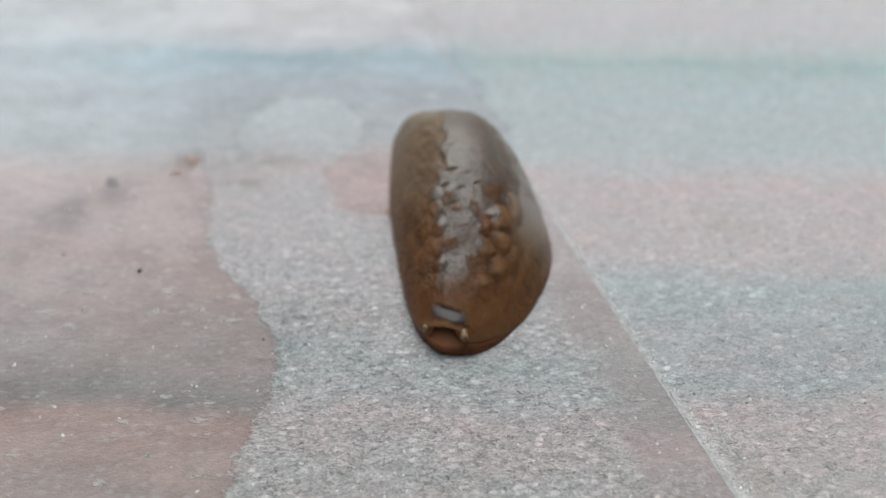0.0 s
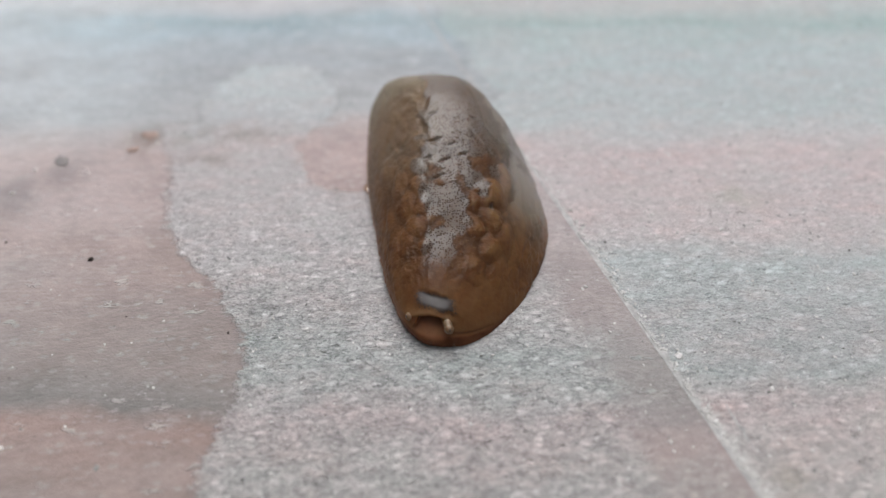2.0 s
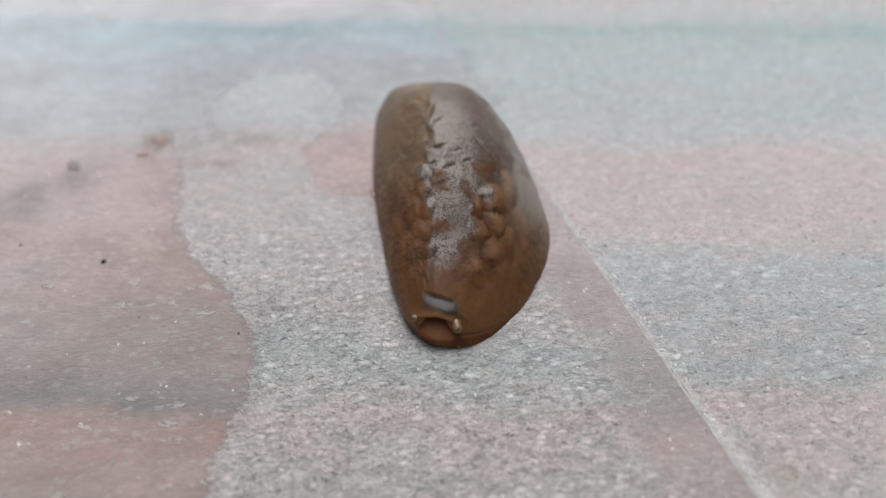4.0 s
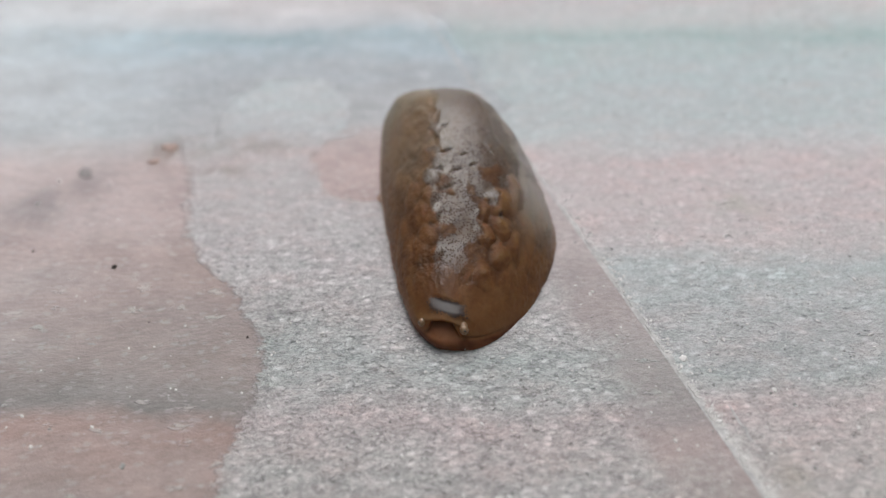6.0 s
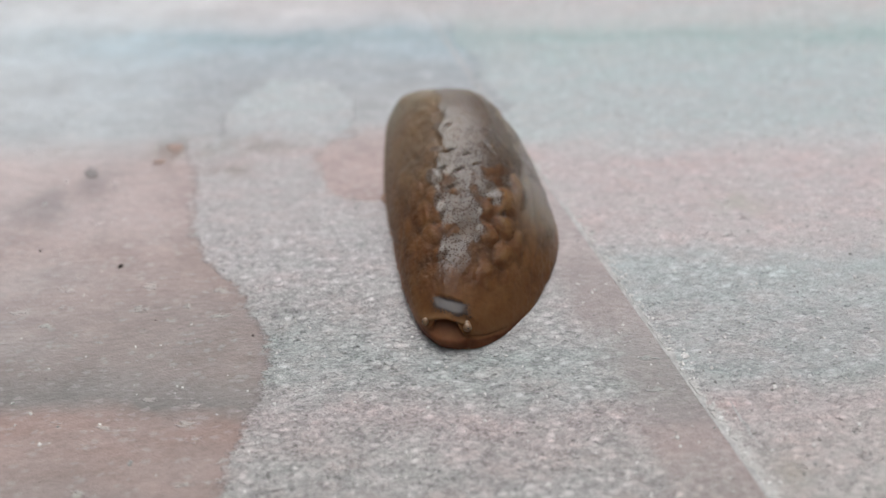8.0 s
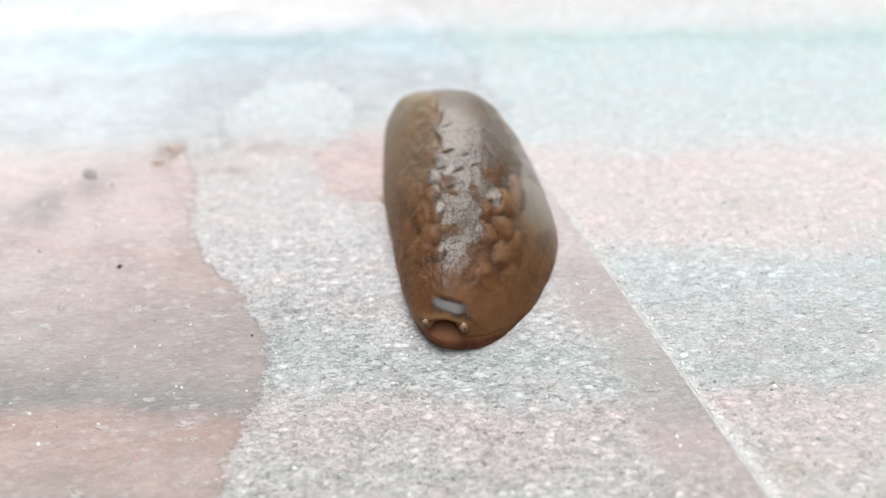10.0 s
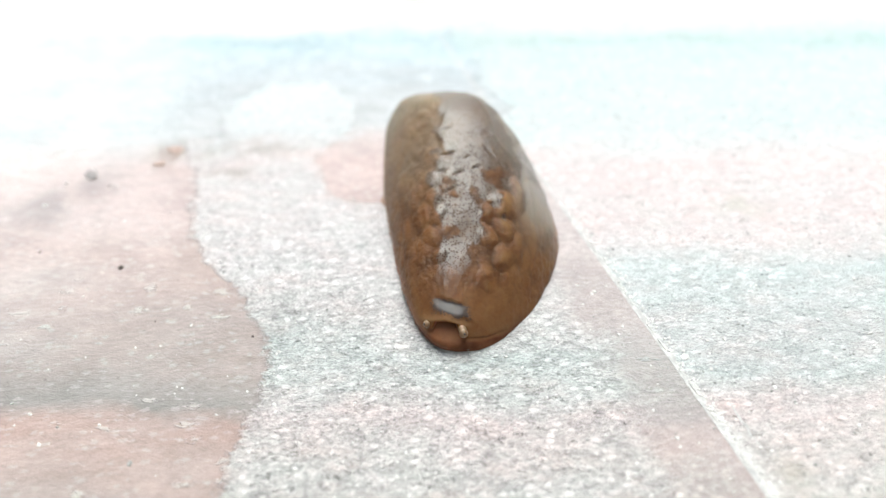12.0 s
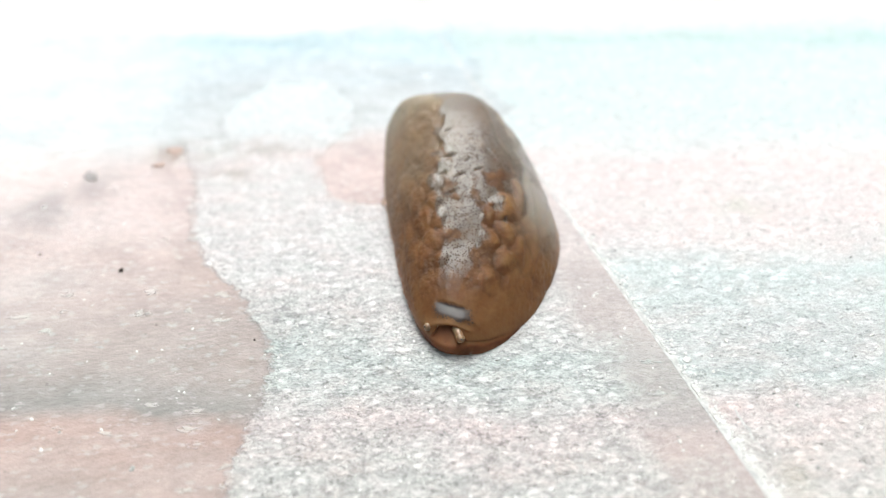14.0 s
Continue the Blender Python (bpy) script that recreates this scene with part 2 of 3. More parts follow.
    height = g.math("ADD", g.math("MULTIPLY", height, g.math("SUBTRACT", 1.0, cover)), g.math("MULTIPLY", g.math("ADD", fine, flecks), g.math("MULTIPLY", cover, .4)))
    nrm = g.bump(height, 1.0, .00038)
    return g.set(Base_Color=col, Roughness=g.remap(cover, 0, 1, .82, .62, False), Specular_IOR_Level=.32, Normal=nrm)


def plain_stone(name, low, high, scale=900, rough=.85, bump=.0002):
    g = Graph(name)
    p = g.coords()
    n = g.noise(scale, p, 4.0, .65)
    col = g.mix(g.remap(n, .3, .7), low, high)
    return g.set(Base_Color=col, Roughness=rough, Specular_IOR_Level=.3, Normal=g.bump(n, .8, bump))


def skin_material():
    g = Graph("wet_slug_skin")
    p = g.coords()
    blotch = g.noise(230, p, 4.0, .62)
    fleck = g.noise(1700, p, 3.0, .65)
    base = g.ramp(blotch, [(.25, (.062, .027, .012)), (.48, (.098, .046, .019)), (.75, (.130, .072, .032))])
    # shade in the creases painted dark, tops of the swellings painted lighter
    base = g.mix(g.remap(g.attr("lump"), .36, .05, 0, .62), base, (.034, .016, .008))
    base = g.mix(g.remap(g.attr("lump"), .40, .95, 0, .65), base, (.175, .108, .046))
    base = g.mix(g.remap(fleck, .52, .72, 0, .3), base, (.155, .084, .036))
    base = g.mix(g.remap(fleck, .46, .30, 0, .25), base, (.05, .024, .011))
    # hazy grazing sheen of the flanks and tail, painted as a paler skin colour
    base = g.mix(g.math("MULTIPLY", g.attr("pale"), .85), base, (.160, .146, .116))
    base = g.mix(g.math("MULTIPLY", g.attr("fringe"), .80), base, (.265, .135, .080))
    base = g.mix(g.math("MULTIPLY", g.attr("rim"), .45), base, (.170, .105, .055))
    base = g.mix(g.math("MULTIPLY", g.attr("gape"), .9), base, (.120, .048, .026))
    base = g.mix(g.math("MULTIPLY", g.attr("lower"), .85), base, g.mix(g.remap(blotch, .35, .65), (.075, .029, .015), (.130, .054, .028)))
    base = g.mix(1.0, base, (1.33, 1.25, 1.17), "MULTIPLY")
    # grey sheen of the hind right flank, painted over the skin colour
    base = g.mix(g.math("MULTIPLY", g.attr("painted_sheen"), .8), base, (.315, .283, .268))
    ledge = g.remap(g.math("ADD", g.attr("smooth"), g.remap(g.noise(3400, p, 2.0), .3, .7, -.42, .42, False)), .30, .62)
    # fine dark pores in the wet film over the crest; towards its edge the film breaks up into single wet granules
    pore = g.cells(3400, g.warped(p, 1100, .00016), "F1", "Distance", None, .8)
    uneven = g.remap(g.noise(500, p, 3.0, .6), .25, .75, -.10, .10, False)
    limit = g.math("ADD", g.remap(g.attr("damp"), .1, 1, .62, .36, False), uneven)
    limit = g.math("MULTIPLY", limit, g.math("SUBTRACT", 1.0, ledge))
    limit = g.math("MULTIPLY", limit, g.remap(g.math("ADD", g.attr("hind"), g.attr("sheen")), .2, 1.3, 1, .62))
    film = g.remap(g.math("SUBTRACT", pore, limit), -.015, .11)
    film = g.math("MAXIMUM", film, g.remap(g.attr("damp"), .30, .0, 0, .50))
    height = g.math("MULTIPLY", g.remap(pore, 0.0, .45, 0, 1, False), g.remap(g.attr("rough"), 0, 1, .05, 1.0, False))
    nrm = g.bump(g.noise(2600, p, 2.0, .5), g.remap(g.attr("smooth"), 0, 1, .5, .12, False), .00005)
    granules = g.cells(2500, g.warped(p, 700, .0004), "F1", "Distance")
    knobbly = g.math("MULTIPLY", g.math("SUBTRACT", 1.0, granules), g.attr("knobbly"))
    soft = g.bump(knobbly, .45, .00010, nrm)
    nrm = g.bump(knobbly, .9, .00030, nrm)
    nrm = g.bump(height, .45, .00008, nrm)
    # part of the crest's grey sky reflection is painted between the dark pores
    base = g.mix(g.math("MULTIPLY", g.attr("crest"), .75), base, g.mix(g.remap(g.math("SUBTRACT", pore, limit), -.04, .10), (.042, .028, .019), (.108, .088, .073)))
    # ledge painted dark and bluish to tint its sky reflection
    base = g.mix(g.math("MULTIPLY", ledge, .8), base, (.034, .030, .032))
    coat = g.math("MULTIPLY", g.math("MULTIPLY", film, g.attr("wet")), g.remap(ledge, 0, 1, .66, .36, False))
    coat = g.math("MULTIPLY", coat, g.remap(g.attr("hind"), .3, 1, 1, .8))
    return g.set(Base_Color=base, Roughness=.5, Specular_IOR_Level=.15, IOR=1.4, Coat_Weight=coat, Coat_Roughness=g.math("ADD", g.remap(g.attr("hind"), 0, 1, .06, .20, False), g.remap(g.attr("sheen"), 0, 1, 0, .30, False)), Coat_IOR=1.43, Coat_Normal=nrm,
                 Subsurface_Weight=.38, Subsurface_Radius=(1.0, .5, .25), Subsurface_Scale=.0018, Normal=soft)


def flesh(name, low, high, rough=.25, coat=.6, sss=.5):
    g = Graph(name)
    p = g.coords()
    n = g.noise(900, p, 3.0, .6)
    return g.set(Base_Color=g.mix(g.remap(n, .3, .7), low, high), Roughness=rough, Coat_Weight=coat, Coat_Roughness=.12, Specular_IOR_Level=.45,
                 Subsurface_Weight=sss, Subsurface_Radius=(1.0, .45, .25), Subsurface_Scale=.001, Normal=g.bump(n, .25, .00015))


PAVING = paving_material()
PAVING_FAR = plain_stone("weathered_paving", (.36, .34, .33), (.52, .51, .50), 700, .8, .0003)
MORTAR = plain_stone("pale_joint_sand", (.36, .355, .35), (.55, .54, .53), 900)
EARTH = plain_stone("compact_earth", (.16, .13, .10), (.30, .26, .22), 40, .9, .004)
PLASTER = plain_stone("weathered_wall_plaster", (.16, .155, .15), (.24, .235, .225), 6, .9, .002)
CRUMB_DARK = plain_stone("dark_soil", (.035, .028, .025), (.085, .066, .058), 2500)
CRUMB_BROWN = plain_stone("brown_soil", (.37, .265, .225), (.44, .335, .295), 1800)
PEBBLE = plain_stone("grey_chip", (.25, .23, .228), (.33, .305, .30), 1200)
GRAIN_LIGHT = plain_stone("pale_quartz_grain", (.54, .53, .51), (.78, .77, .75), 800, .7)
GRAIN_GREY = plain_stone("grey_grain", (.20, .20, .195), (.40, .40, .385), 800, .8)
SKIN = skin_material()
SOLE = flesh("reddish_slug_sole", (.19, .085, .046), (.28, .14, .08), .3, .5, .4)
HEADSKIN = flesh("dark_red_slug_head", (.065, .022, .011), (.11, .04, .02), .5, .1, .3)
LIP = flesh("dull_red_lip", (.065, .024, .012), (.11, .044, .022), .5, .1, .3)
STALK = flesh("pale_tentacle_skin", (.160, .096, .050), (.215, .134, .072), .42, .2, .4)
EYE = flesh("black_eye", (.006, .004, .003), (.015, .01, .008), .3, .15, 0.0)
SLIME = Graph("clear_slime").set(Base_Color=(.9, .88, .82), Roughness=.04, IOR=1.36, Transmission_Weight=.9)

# ---- ground ----
JOINT_X, JOINT_SLOPE = 24.2, -0.345
along = Vector((JOINT_SLOPE, 1, 0)).normalized()
aside_ = Vector((along.y, -along.x, 0))


def relief(x, y):
    """Gentle unevenness of the paving, millimetres."""
    return .10 * np.sin(x * .11 + 1.3) * np.sin(y * .09) + .05 * np.sin(x * .31 + y * .22)


def wash_border(x, y):
    """Signed distance in millimetres into the reddish wash, positive inside."""
    ys = np.array([-60, -28.6, -23.5, -19, -16, -13.3, -10, -6.5, -3.2, .3, 4, 7.6, 12, 22, 28, 36, 40])
    xs = np.array([-25, -24.6, -24.5, -23, -22.3, -21.7, -21.6, -22.7, -24.4, -26.5, -29.4, -33, -36.2, -38.4, -39.7, -42, -42])
    side = np.interp(y, ys, xs) - x                                            # wash on the side
    cap = np.hypot((x + 26.2) / 11.3, (y - 43) / 12.4) * 11.3 - 11.3
    neck = np.maximum(y - 38, side)                                            # below the round bay all is open grain
    far = np.minimum(cap, np.maximum(neck, -30))
    lobe = 10.1 - np.hypot(x + 10.2, (y - 29) * 1.16) + .6 * np.sin(np.arctan2(y - 29, x + 10.2) * 3 + .6)
    return np.maximum(np.maximum(far, lobe), -30)


def slab_mesh(name, d_values, s_values, top_washed):
    """A slab along the joint: d millimetres aside from it, s along it. Fine cells where the camera is close."""
    d, s = np.meshgrid(d_values, s_values, indexing="ij")
    px = JOINT_X + aside_.x * d + along.x * s
    py = aside_.y * d + along.y * s
    near = np.abs(d_values).min()
    z = relief(px, py) - .02 * np.exp(-(np.abs(d) - near) / .5)
    top = np.stack([px, py, z], -1).reshape(-1, 3)
    n, m = d.shape
    faces = grid_faces(n, m)
    # skirt and underside
    ring = [i * m for i in range(n)] + [(n - 1) * m + j for j in range(1, m)] + [i * m + m - 1 for i in range(n - 2, -1, -1)] + [j for j in range(m - 2, 0, -1)]
    low = top[ring] * [1, 1, 0] + [0, 0, -40]
    base = len(top)
    verts = np.concatenate([top, top[ring], low])
    k = len(ring)
    faces += [[base + a, base + (a + 1) % k, base + k + (a + 1) % k, base + k + a] for a in range(k)]
    faces.append([base + k + a for a in range(k)])
    me = mesh_from(name, verts * MM, faces)
    X, Y = verts[:, 0], verts[:, 1]
    dd = (X - JOINT_X) * aside_.x + Y * aside_.y
    creep = 4.5 * step(Y, 34, 46) - 2.5 + 1.2 * np.sin(Y * .45) - dd
    inside = wash_border(X, Y) if top_washed else creep
    thin = step(dd, -16.5 - 3 * np.sin(Y * .13), -2.0) * step(Y, -60, -18) if top_washed else .75 * np.exp(-np.maximum(dd, 0) / 7) * step(Y, 36, 50)
    chalk = 0 * dd if top_washed else np.exp(-(np.maximum(dd, 0) / np.interp(Y, [-40, -24, -12, 0, 20], [2.0, 1.8, .8, .35, .15])) ** 2) * (1 - .6 * step(Y, 5, 30))
    for label, values in (("wash", inside), ("thin", thin), ("chalk", chalk), ("second", 0 * dd + (0 if top_washed else 1)),
                          ("soil", .75 * bell(X, -44, 3.6) * bell(Y, 34, 3.2) + .6 * bell(X, -33.5, 3.5) * bell(Y, 28.5, 1.6) + .4 * bell(X, -31, 8) * bell(Y, 35, 2.5)
                           + .4 * bell(X, 37.8, 1.4) * bell(Y, -27.8, 1.8) + .3 * bell(X, -62, 4) * bell(Y, 35, 2)),
                          ("smear", .62 * np.exp(-(((X + 60) * .75 + (Y - 22) * -.55) / 4.2) ** 2 - (((X + 60) * .55 + (Y - 22) * .75) / 11) ** 2)),
                          ("polish", np.clip((0 if top_washed else .45) + step(Y + .12 * np.abs(X - 5), 2, 34) + .35 * step(np.abs(X - 5), 30, 60), 0, 1)),
                          ("tone", (0 if top_washed else 1) * (1 - step(Y, 26, 42)) + (.9 * bell(X, -28, 10) * bell(Y, 47, 9) if top_washed else 0)),
                          ("moss", .5 * bell(X, 44.5, 4) * bell(Y, 17, 3) + .35 * bell(X, 38, 2) * bell(Y, -28, 2.5))):
        me.attributes.new(label, "FLOAT", "POINT").data.foreach_set("value", np.clip(values, -30, 30).astype(np.float32))
    return me


def axis(fine_to, coarse_to, start=0.0, cell=1.0):
    return np.concatenate([np.arange(start, fine_to, cell), np.linspace(fine_to, coarse_to, 9)])


ground = part("ground", mesh_from("ground", [(-60, -60, -.041), (60, -60, -.041), (60, 60, -.041), (-60, 60, -.041)], [[0, 1, 2, 3]], False), EARTH)
tagged(ground, "bare compact earth ground under and beyond the paving", "ground", kind="structure")

pavement = tagged(new("pavement"), "worn speckled stone paving with reddish wash patches", "pavement", kind="structure")
s_axis = np.concatenate([np.linspace(-300, -60, 8)[:-1], np.arange(-60, 115, 1.0), np.linspace(115, 420, 9)])
part("slab", slab_mesh("slab", -axis(125, 480, .25)[::-1], s_axis, True), PAVING, pavement, "grey paving slab partly covered by a reddish wash")
part("slab", slab_mesh("slab", axis(85, 480, .1), s_axis, False), PAVING, pavement, "pale grey speckled paving slab")


def plain_slab():
    """One slab of the rest of the yard, with worn edges; 478 by 718 mm."""
    bm = bmesh.new()
    bmesh.ops.create_cube(bm, size=1, matrix=Matrix.Diagonal((.474, .714, .038, 1)))
    bmesh.ops.bevel(bm, geom=bm.edges[:], offset=.003, segments=2, profile=.6, affect="EDGES")
    me = bpy.data.meshes.new("slab")
    bm.to_mesh(me)
    bm.free()
    me.materials.append(PAVING_FAR)
    return me


far_mesh = plain_slab()
turned = math.atan2(-along.x, along.y)
for column in range(-6, 7):
    for row in range(-6, 9):
        if row == 0 and column in (-1, 0):
            continue
        q = Vector((JOINT_X * MM, 0, 0)) + aside_ * (.4802 * (column + .5)) + along * (.7205 * row + .06)
        if -1.5 < q.x < 1.6 and -2.9 < q.y < 5.0:
            piece = new("slab", far_mesh)
            piece.parent = pavement
            piece.matrix_basis = pose(q.x, q.y, -.0205 + .001 * math.sin(column * 3.1 + row * 1.7), 0, 0, math.degrees(turned))


def joint_mesh():
    rng = np.random.default_rng(SEED)
    s = np.arange(-300, 420, .4)
    n = len(s)
    wob = np.array([noise.fractal(Vector((v * .35, 3.1, 0)), 1.0, 2.0, 4) for v in s])
    wob2 = np.array([noise.fractal(Vector((v * .45, 9.7, 0)), 1.0, 2.0, 4) for v in s])
    worn = 1 - step(s, 14, 34)
    left, right = -.29 - .05 * wob, .10 + 1.0 * np.maximum(wob2 + .05, -.10) * (.35 + .65 * worn)
    verts = []
    for k in range(n):
        for d, h in ((left[k] - .05, -.35), (left[k], .008), (.5 * (left[k] + right[k]), -.01 + .015 * wob[k]), (right[k], -.005), (right[k] + .06, -.35)):
            q = aside_ * d + along * s[k]
            x, y = q.x + JOINT_X, q.y
            verts.append((x, y, h + .03 * rng.random() + relief(x, y)))
    return mesh_from("joint", np.array(verts) * MM, grid_faces(n, 5, True), False)


part("joint", joint_mesh(), MORTAR, pavement, "thin crumbling pale joint between the slabs")


def ridge_mesh(a, b, width, height):
    a, b = Vector((*a, 0)), Vector((*b, 0))
    side = (b - a).normalized().cross(Vector((0, 0, 1)))
    n = 40
    verts = []
    for k in range(n):
        f = k / (n - 1)
        c = a.lerp(b, f) + side * .25 * noise.noise(Vector((f * 6, 1, 2)))
        w = width * math.sin(math.pi * f) ** .5 * (1 + .4 * noise.noise(Vector((f * 11, 5, 2)))) + .02
        for u in (-1, -.5, 0, .5, 1):
            q = c + side * w * u
            verts.append((q.x, q.y, float(relief(q.x, q.y)) + height * (1 - u * u) - .03))
    return mesh_from("scratch", np.array(verts) * MM, grid_faces(n, 5), False)


part("scratch", ridge_mesh((33.6, -18.2), (35.3, -24.2), .22, .05), MORTAR, pavement, "pale scraped line in the slab")


def scatter(name, count, material, low, high, seed, on_wash, beside=0.0):
    """Many flat grains lying in the surface, joined."""
    rng = np.random.default_rng(seed)
    verts, faces = [], []
    base = np.array([[math.cos(a) , math.sin(a), 0] for a in np.linspace(0, 2 * math.pi, 6)[:-1]])
    while len(faces) < count * 10:
        x, y = rng.uniform(-95, 90), rng.uniform(-34, 88)
        if beside and rng.random() < beside:
            y = rng.uniform(-34, 30)
            x = JOINT_X + JOINT_SLOPE * y + rng.uniform(.2, 1.0) + 1.6 * rng.random() ** 3
        if abs(x) > 56 + (y + 34) * .36:
            continue
        wash = wash_border(np.array([x]), np.array([y]))[0]
        dd = (x - JOINT_X) * aside_.x + y * aside_.y
        if dd < 0 and wash > -.4 and rng.random() > on_wash:
            continue
        if -9 < dd < -.2 and rng.random() > .4:
            continue
        if -.5 < dd < (.25 if beside else .5):
            continue
        size = low + (high - low) * rng.random() ** 3
        shape = base * size * rng.uniform(.55, 1.15, (5, 1))
        turn = rng.uniform(0, 6.28)
        c, s_ = math.cos(turn), math.sin(turn)
        shape = np.stack([shape[:, 0] * c * 1.25 - shape[:, 1] * s_ * .8, shape[:, 0] * s_ * 1.25 + shape[:, 1] * c * .8, shape[:, 2]], 1)
        z0 = float(relief(x, y))
        tilt = rng.uniform(-.25, .25, 2)
        h = size * rng.uniform(.18, .42)
        n0 = len(verts)
        for v in shape:
            verts.append((x + v[0], y + v[1], z0 - .06))
        for v in shape * .62:
            verts.append((x + v[0], y + v[1], z0 + h + v[0] * tilt[0] + v[1] * tilt[1]))
        for k in range(5):
            a, b = n0 + k, n0 + (k + 1) % 5
            faces.append([a, b, b + 5, a + 5])
        faces += [[n0 + 5 + k for k in range(5)]]
        if len(verts) >= count * 10:
            break
    ob = part(name, mesh_from(name, np.array(verts) * MM, faces, False), material)
    return ob


tagged(scatter("pale_grains", 3600, GRAIN_LIGHT, .10, .40, 3, .14, .06), "tiny pale quartz grains bedded in the paving", "grains", kind="stuff")
tagged(scatter("grey_grains", 2200, GRAIN_GREY, .08, .30, 4, .06), "tiny grey grains bedded in the paving", "grains", kind="stuff")

# ---- plain walls that close the yard outside the view ----
def wall(name, x0, x1, y0, y1, h):
    bm = bmesh.new()
    bmesh.ops.create_cube(bm, size=1, matrix=Matrix.Translation(((x0 + x1) / 2, (y0 + y1) / 2, h / 2 - .02)) @ Matrix.Diagonal((x1 - x0, y1 - y0, h + .04, 1)))
    ob = part(name, bm, PLASTER)
    ob.data.polygons.foreach_set("use_smooth", [False] * len(ob.data.polygons))
    return tagged(ob, "plain grey plastered yard wall", "wall", kind="structure")


wall("wall_west", -1.45, -1.25, -3.0, 9.0, 3.2)
wall("wall_east", 1.35, 1.55, -3.0, 9.0, 3.2)
wall("wall_south", -1.25, 1.35, -3.0, -2.8, 3.2)

# ---- slug ----
Y_HEAD, Y_TAIL = -9.2, 40.4
HALF_WIDTH = np.array([9.4, 11.1, 11.95, 11.85, 11.55, 12.7])
MIDDLE = np.array([2.6, 4.4, 4.75, 3.1, .70, -2.2])
HEIGHT = np.array([5.6, 8.0, 10.4, 12.3, 13.8, 11.7])


def spline(c, s):
    k = len(c)
    x = s * (k - 1)
    i = np.clip(x.astype(int), 0, k - 2)
    f = x - i
    cc = np.concatenate([[2 * c[0] - c[1]], c, [2 * c[-1] - c[-2]]])
    a, b, d, e = cc[i], cc[i + 1], cc[i + 2], cc[i + 3]
    return .5 * (2 * b + (d - a) * f + (2 * a - 5 * b + 4 * d - e) * f * f + (3 * b - a - 3 * d + e) * f ** 3)


def slug_rings(phi, alpha, grow=0.0, flat=None):
    s = (1 - np.cos(phi)) / 2
    e = np.sin(phi)
    y = Y_HEAD + (Y_TAIL - Y_HEAD) * s - grow * np.cos(phi)
    w = spline(HALF_WIDTH, s) * e ** .75 + grow * e ** .5
    h = spline(HEIGHT, s) * e ** .6 if flat is None else flat * e ** .25
    c = spline(MIDDLE, s)
    n = (1.82 + .43 * step(s, .35, .8))[:, None]
    cx = -np.sign(np.cos(alpha)) * np.abs(np.cos(alpha)) ** (2 / n)
    sz = np.abs(np.sin(alpha)) ** (2 / n)
    x = c[:, None] + w[:, None] * cx
    z = h[:, None] * sz
    if flat is None:
        # the crest leans to one side at the head and to the other at the tail
        x = x + np.interp(s, [0, .15, .45, .75, 1], [-1.7, -2.5, -1.5, .6, 1.2])[:, None] * sz
    return np.stack([x, np.broadcast_to(y[:, None], x.shape), z], -1)


def grid_normals(p):
    n = np.cross(np.gradient(p, axis=1), np.gradient(p, axis=0))
    n /= np.maximum(np.linalg.norm(n, axis=-1, keepdims=True), 1e-12)
    return n * np.where(n[..., 2:3].mean() < 0, -1, 1)


def domes(x, y, lumps):
    """Rounded swellings (x, y, half width, half length, height in millimetres) that meet in creases."""
    out = np.zeros_like(x)
    for cx, cy, rx, ry, h in lumps:
        q = ((x - cx) / rx) ** 2 + ((y - cy) / ry) ** 2
        out = np.maximum(out, h * np.clip(1 - q, 0, 1) ** 1.25)
    return out


BIG_LUMPS = [(8.6, 8.9, 2.3, 2.8, .85), (10.8, 11.6, 1.3, 3.2, .7), (8.8, 5.4, 1.8, 2.1, .75), (10.4, 3.4, 1.8, 2.4, .6), (8.3, 1.4, 1.7, 2.1, .5),
             (12.1, 6.6, 1.2, 2.9, .45), (6.2, -1.5, 1.5, 1.7, .35), (6.3, 4.0, 1.4, 1.9, .45), (6.6, 7.3, 1.3, 1.6, .4), (9.4, -.8, 1.8, 2.2, .3)]
LEFT_LUMPS = [(-.9, 4.4, 1.4, 1.8, .34), (-2.6, 3.0, 1.5, 2.2, .28), (-.2, 7.2, 1.3, 1.8, .34), (-2.3, 8.4, 1.5, 2.2, .30), (-.9, 10.4, 1.3, 1.8, .32),
              (-3.4, 11.4, 1.4, 2.5, .35), (-.1, 1.2, 1.1, 1.4, .3), (-1.6, 13.2, 1.2, 1.7, .3)]
# dull hollows that break the wet crest: x, y, half width, half length
HOLLOWS = [(2.1, 4.3, 1.0, .8), (2.6, 9.6, 1.2, .7), (1.0, 2.7, .7, .7), (5.2, 1.6, .8, 1.0), (1.2, 12.0, .9, .5), (6.0, 6.0, .6, .9)]
# wet patches that reach out between the swellings
ARMS = [(1.2, -3.0, .8, .6), (.8, 2.2, .7, 1.1), (-.1, -.1, .5, 1.0), (-.5, 5.8, .5, .6), (8.7, 6.9, .6, .9), (7.0, 9.9, 1.2, .5), (5.6, .3, .9, .5), (.3, 8.8, .8, .6), (9.6, 4.9, .7, .35), (6.4, 2.6, .8, .4), (6.3, -.6, .5, .3)]
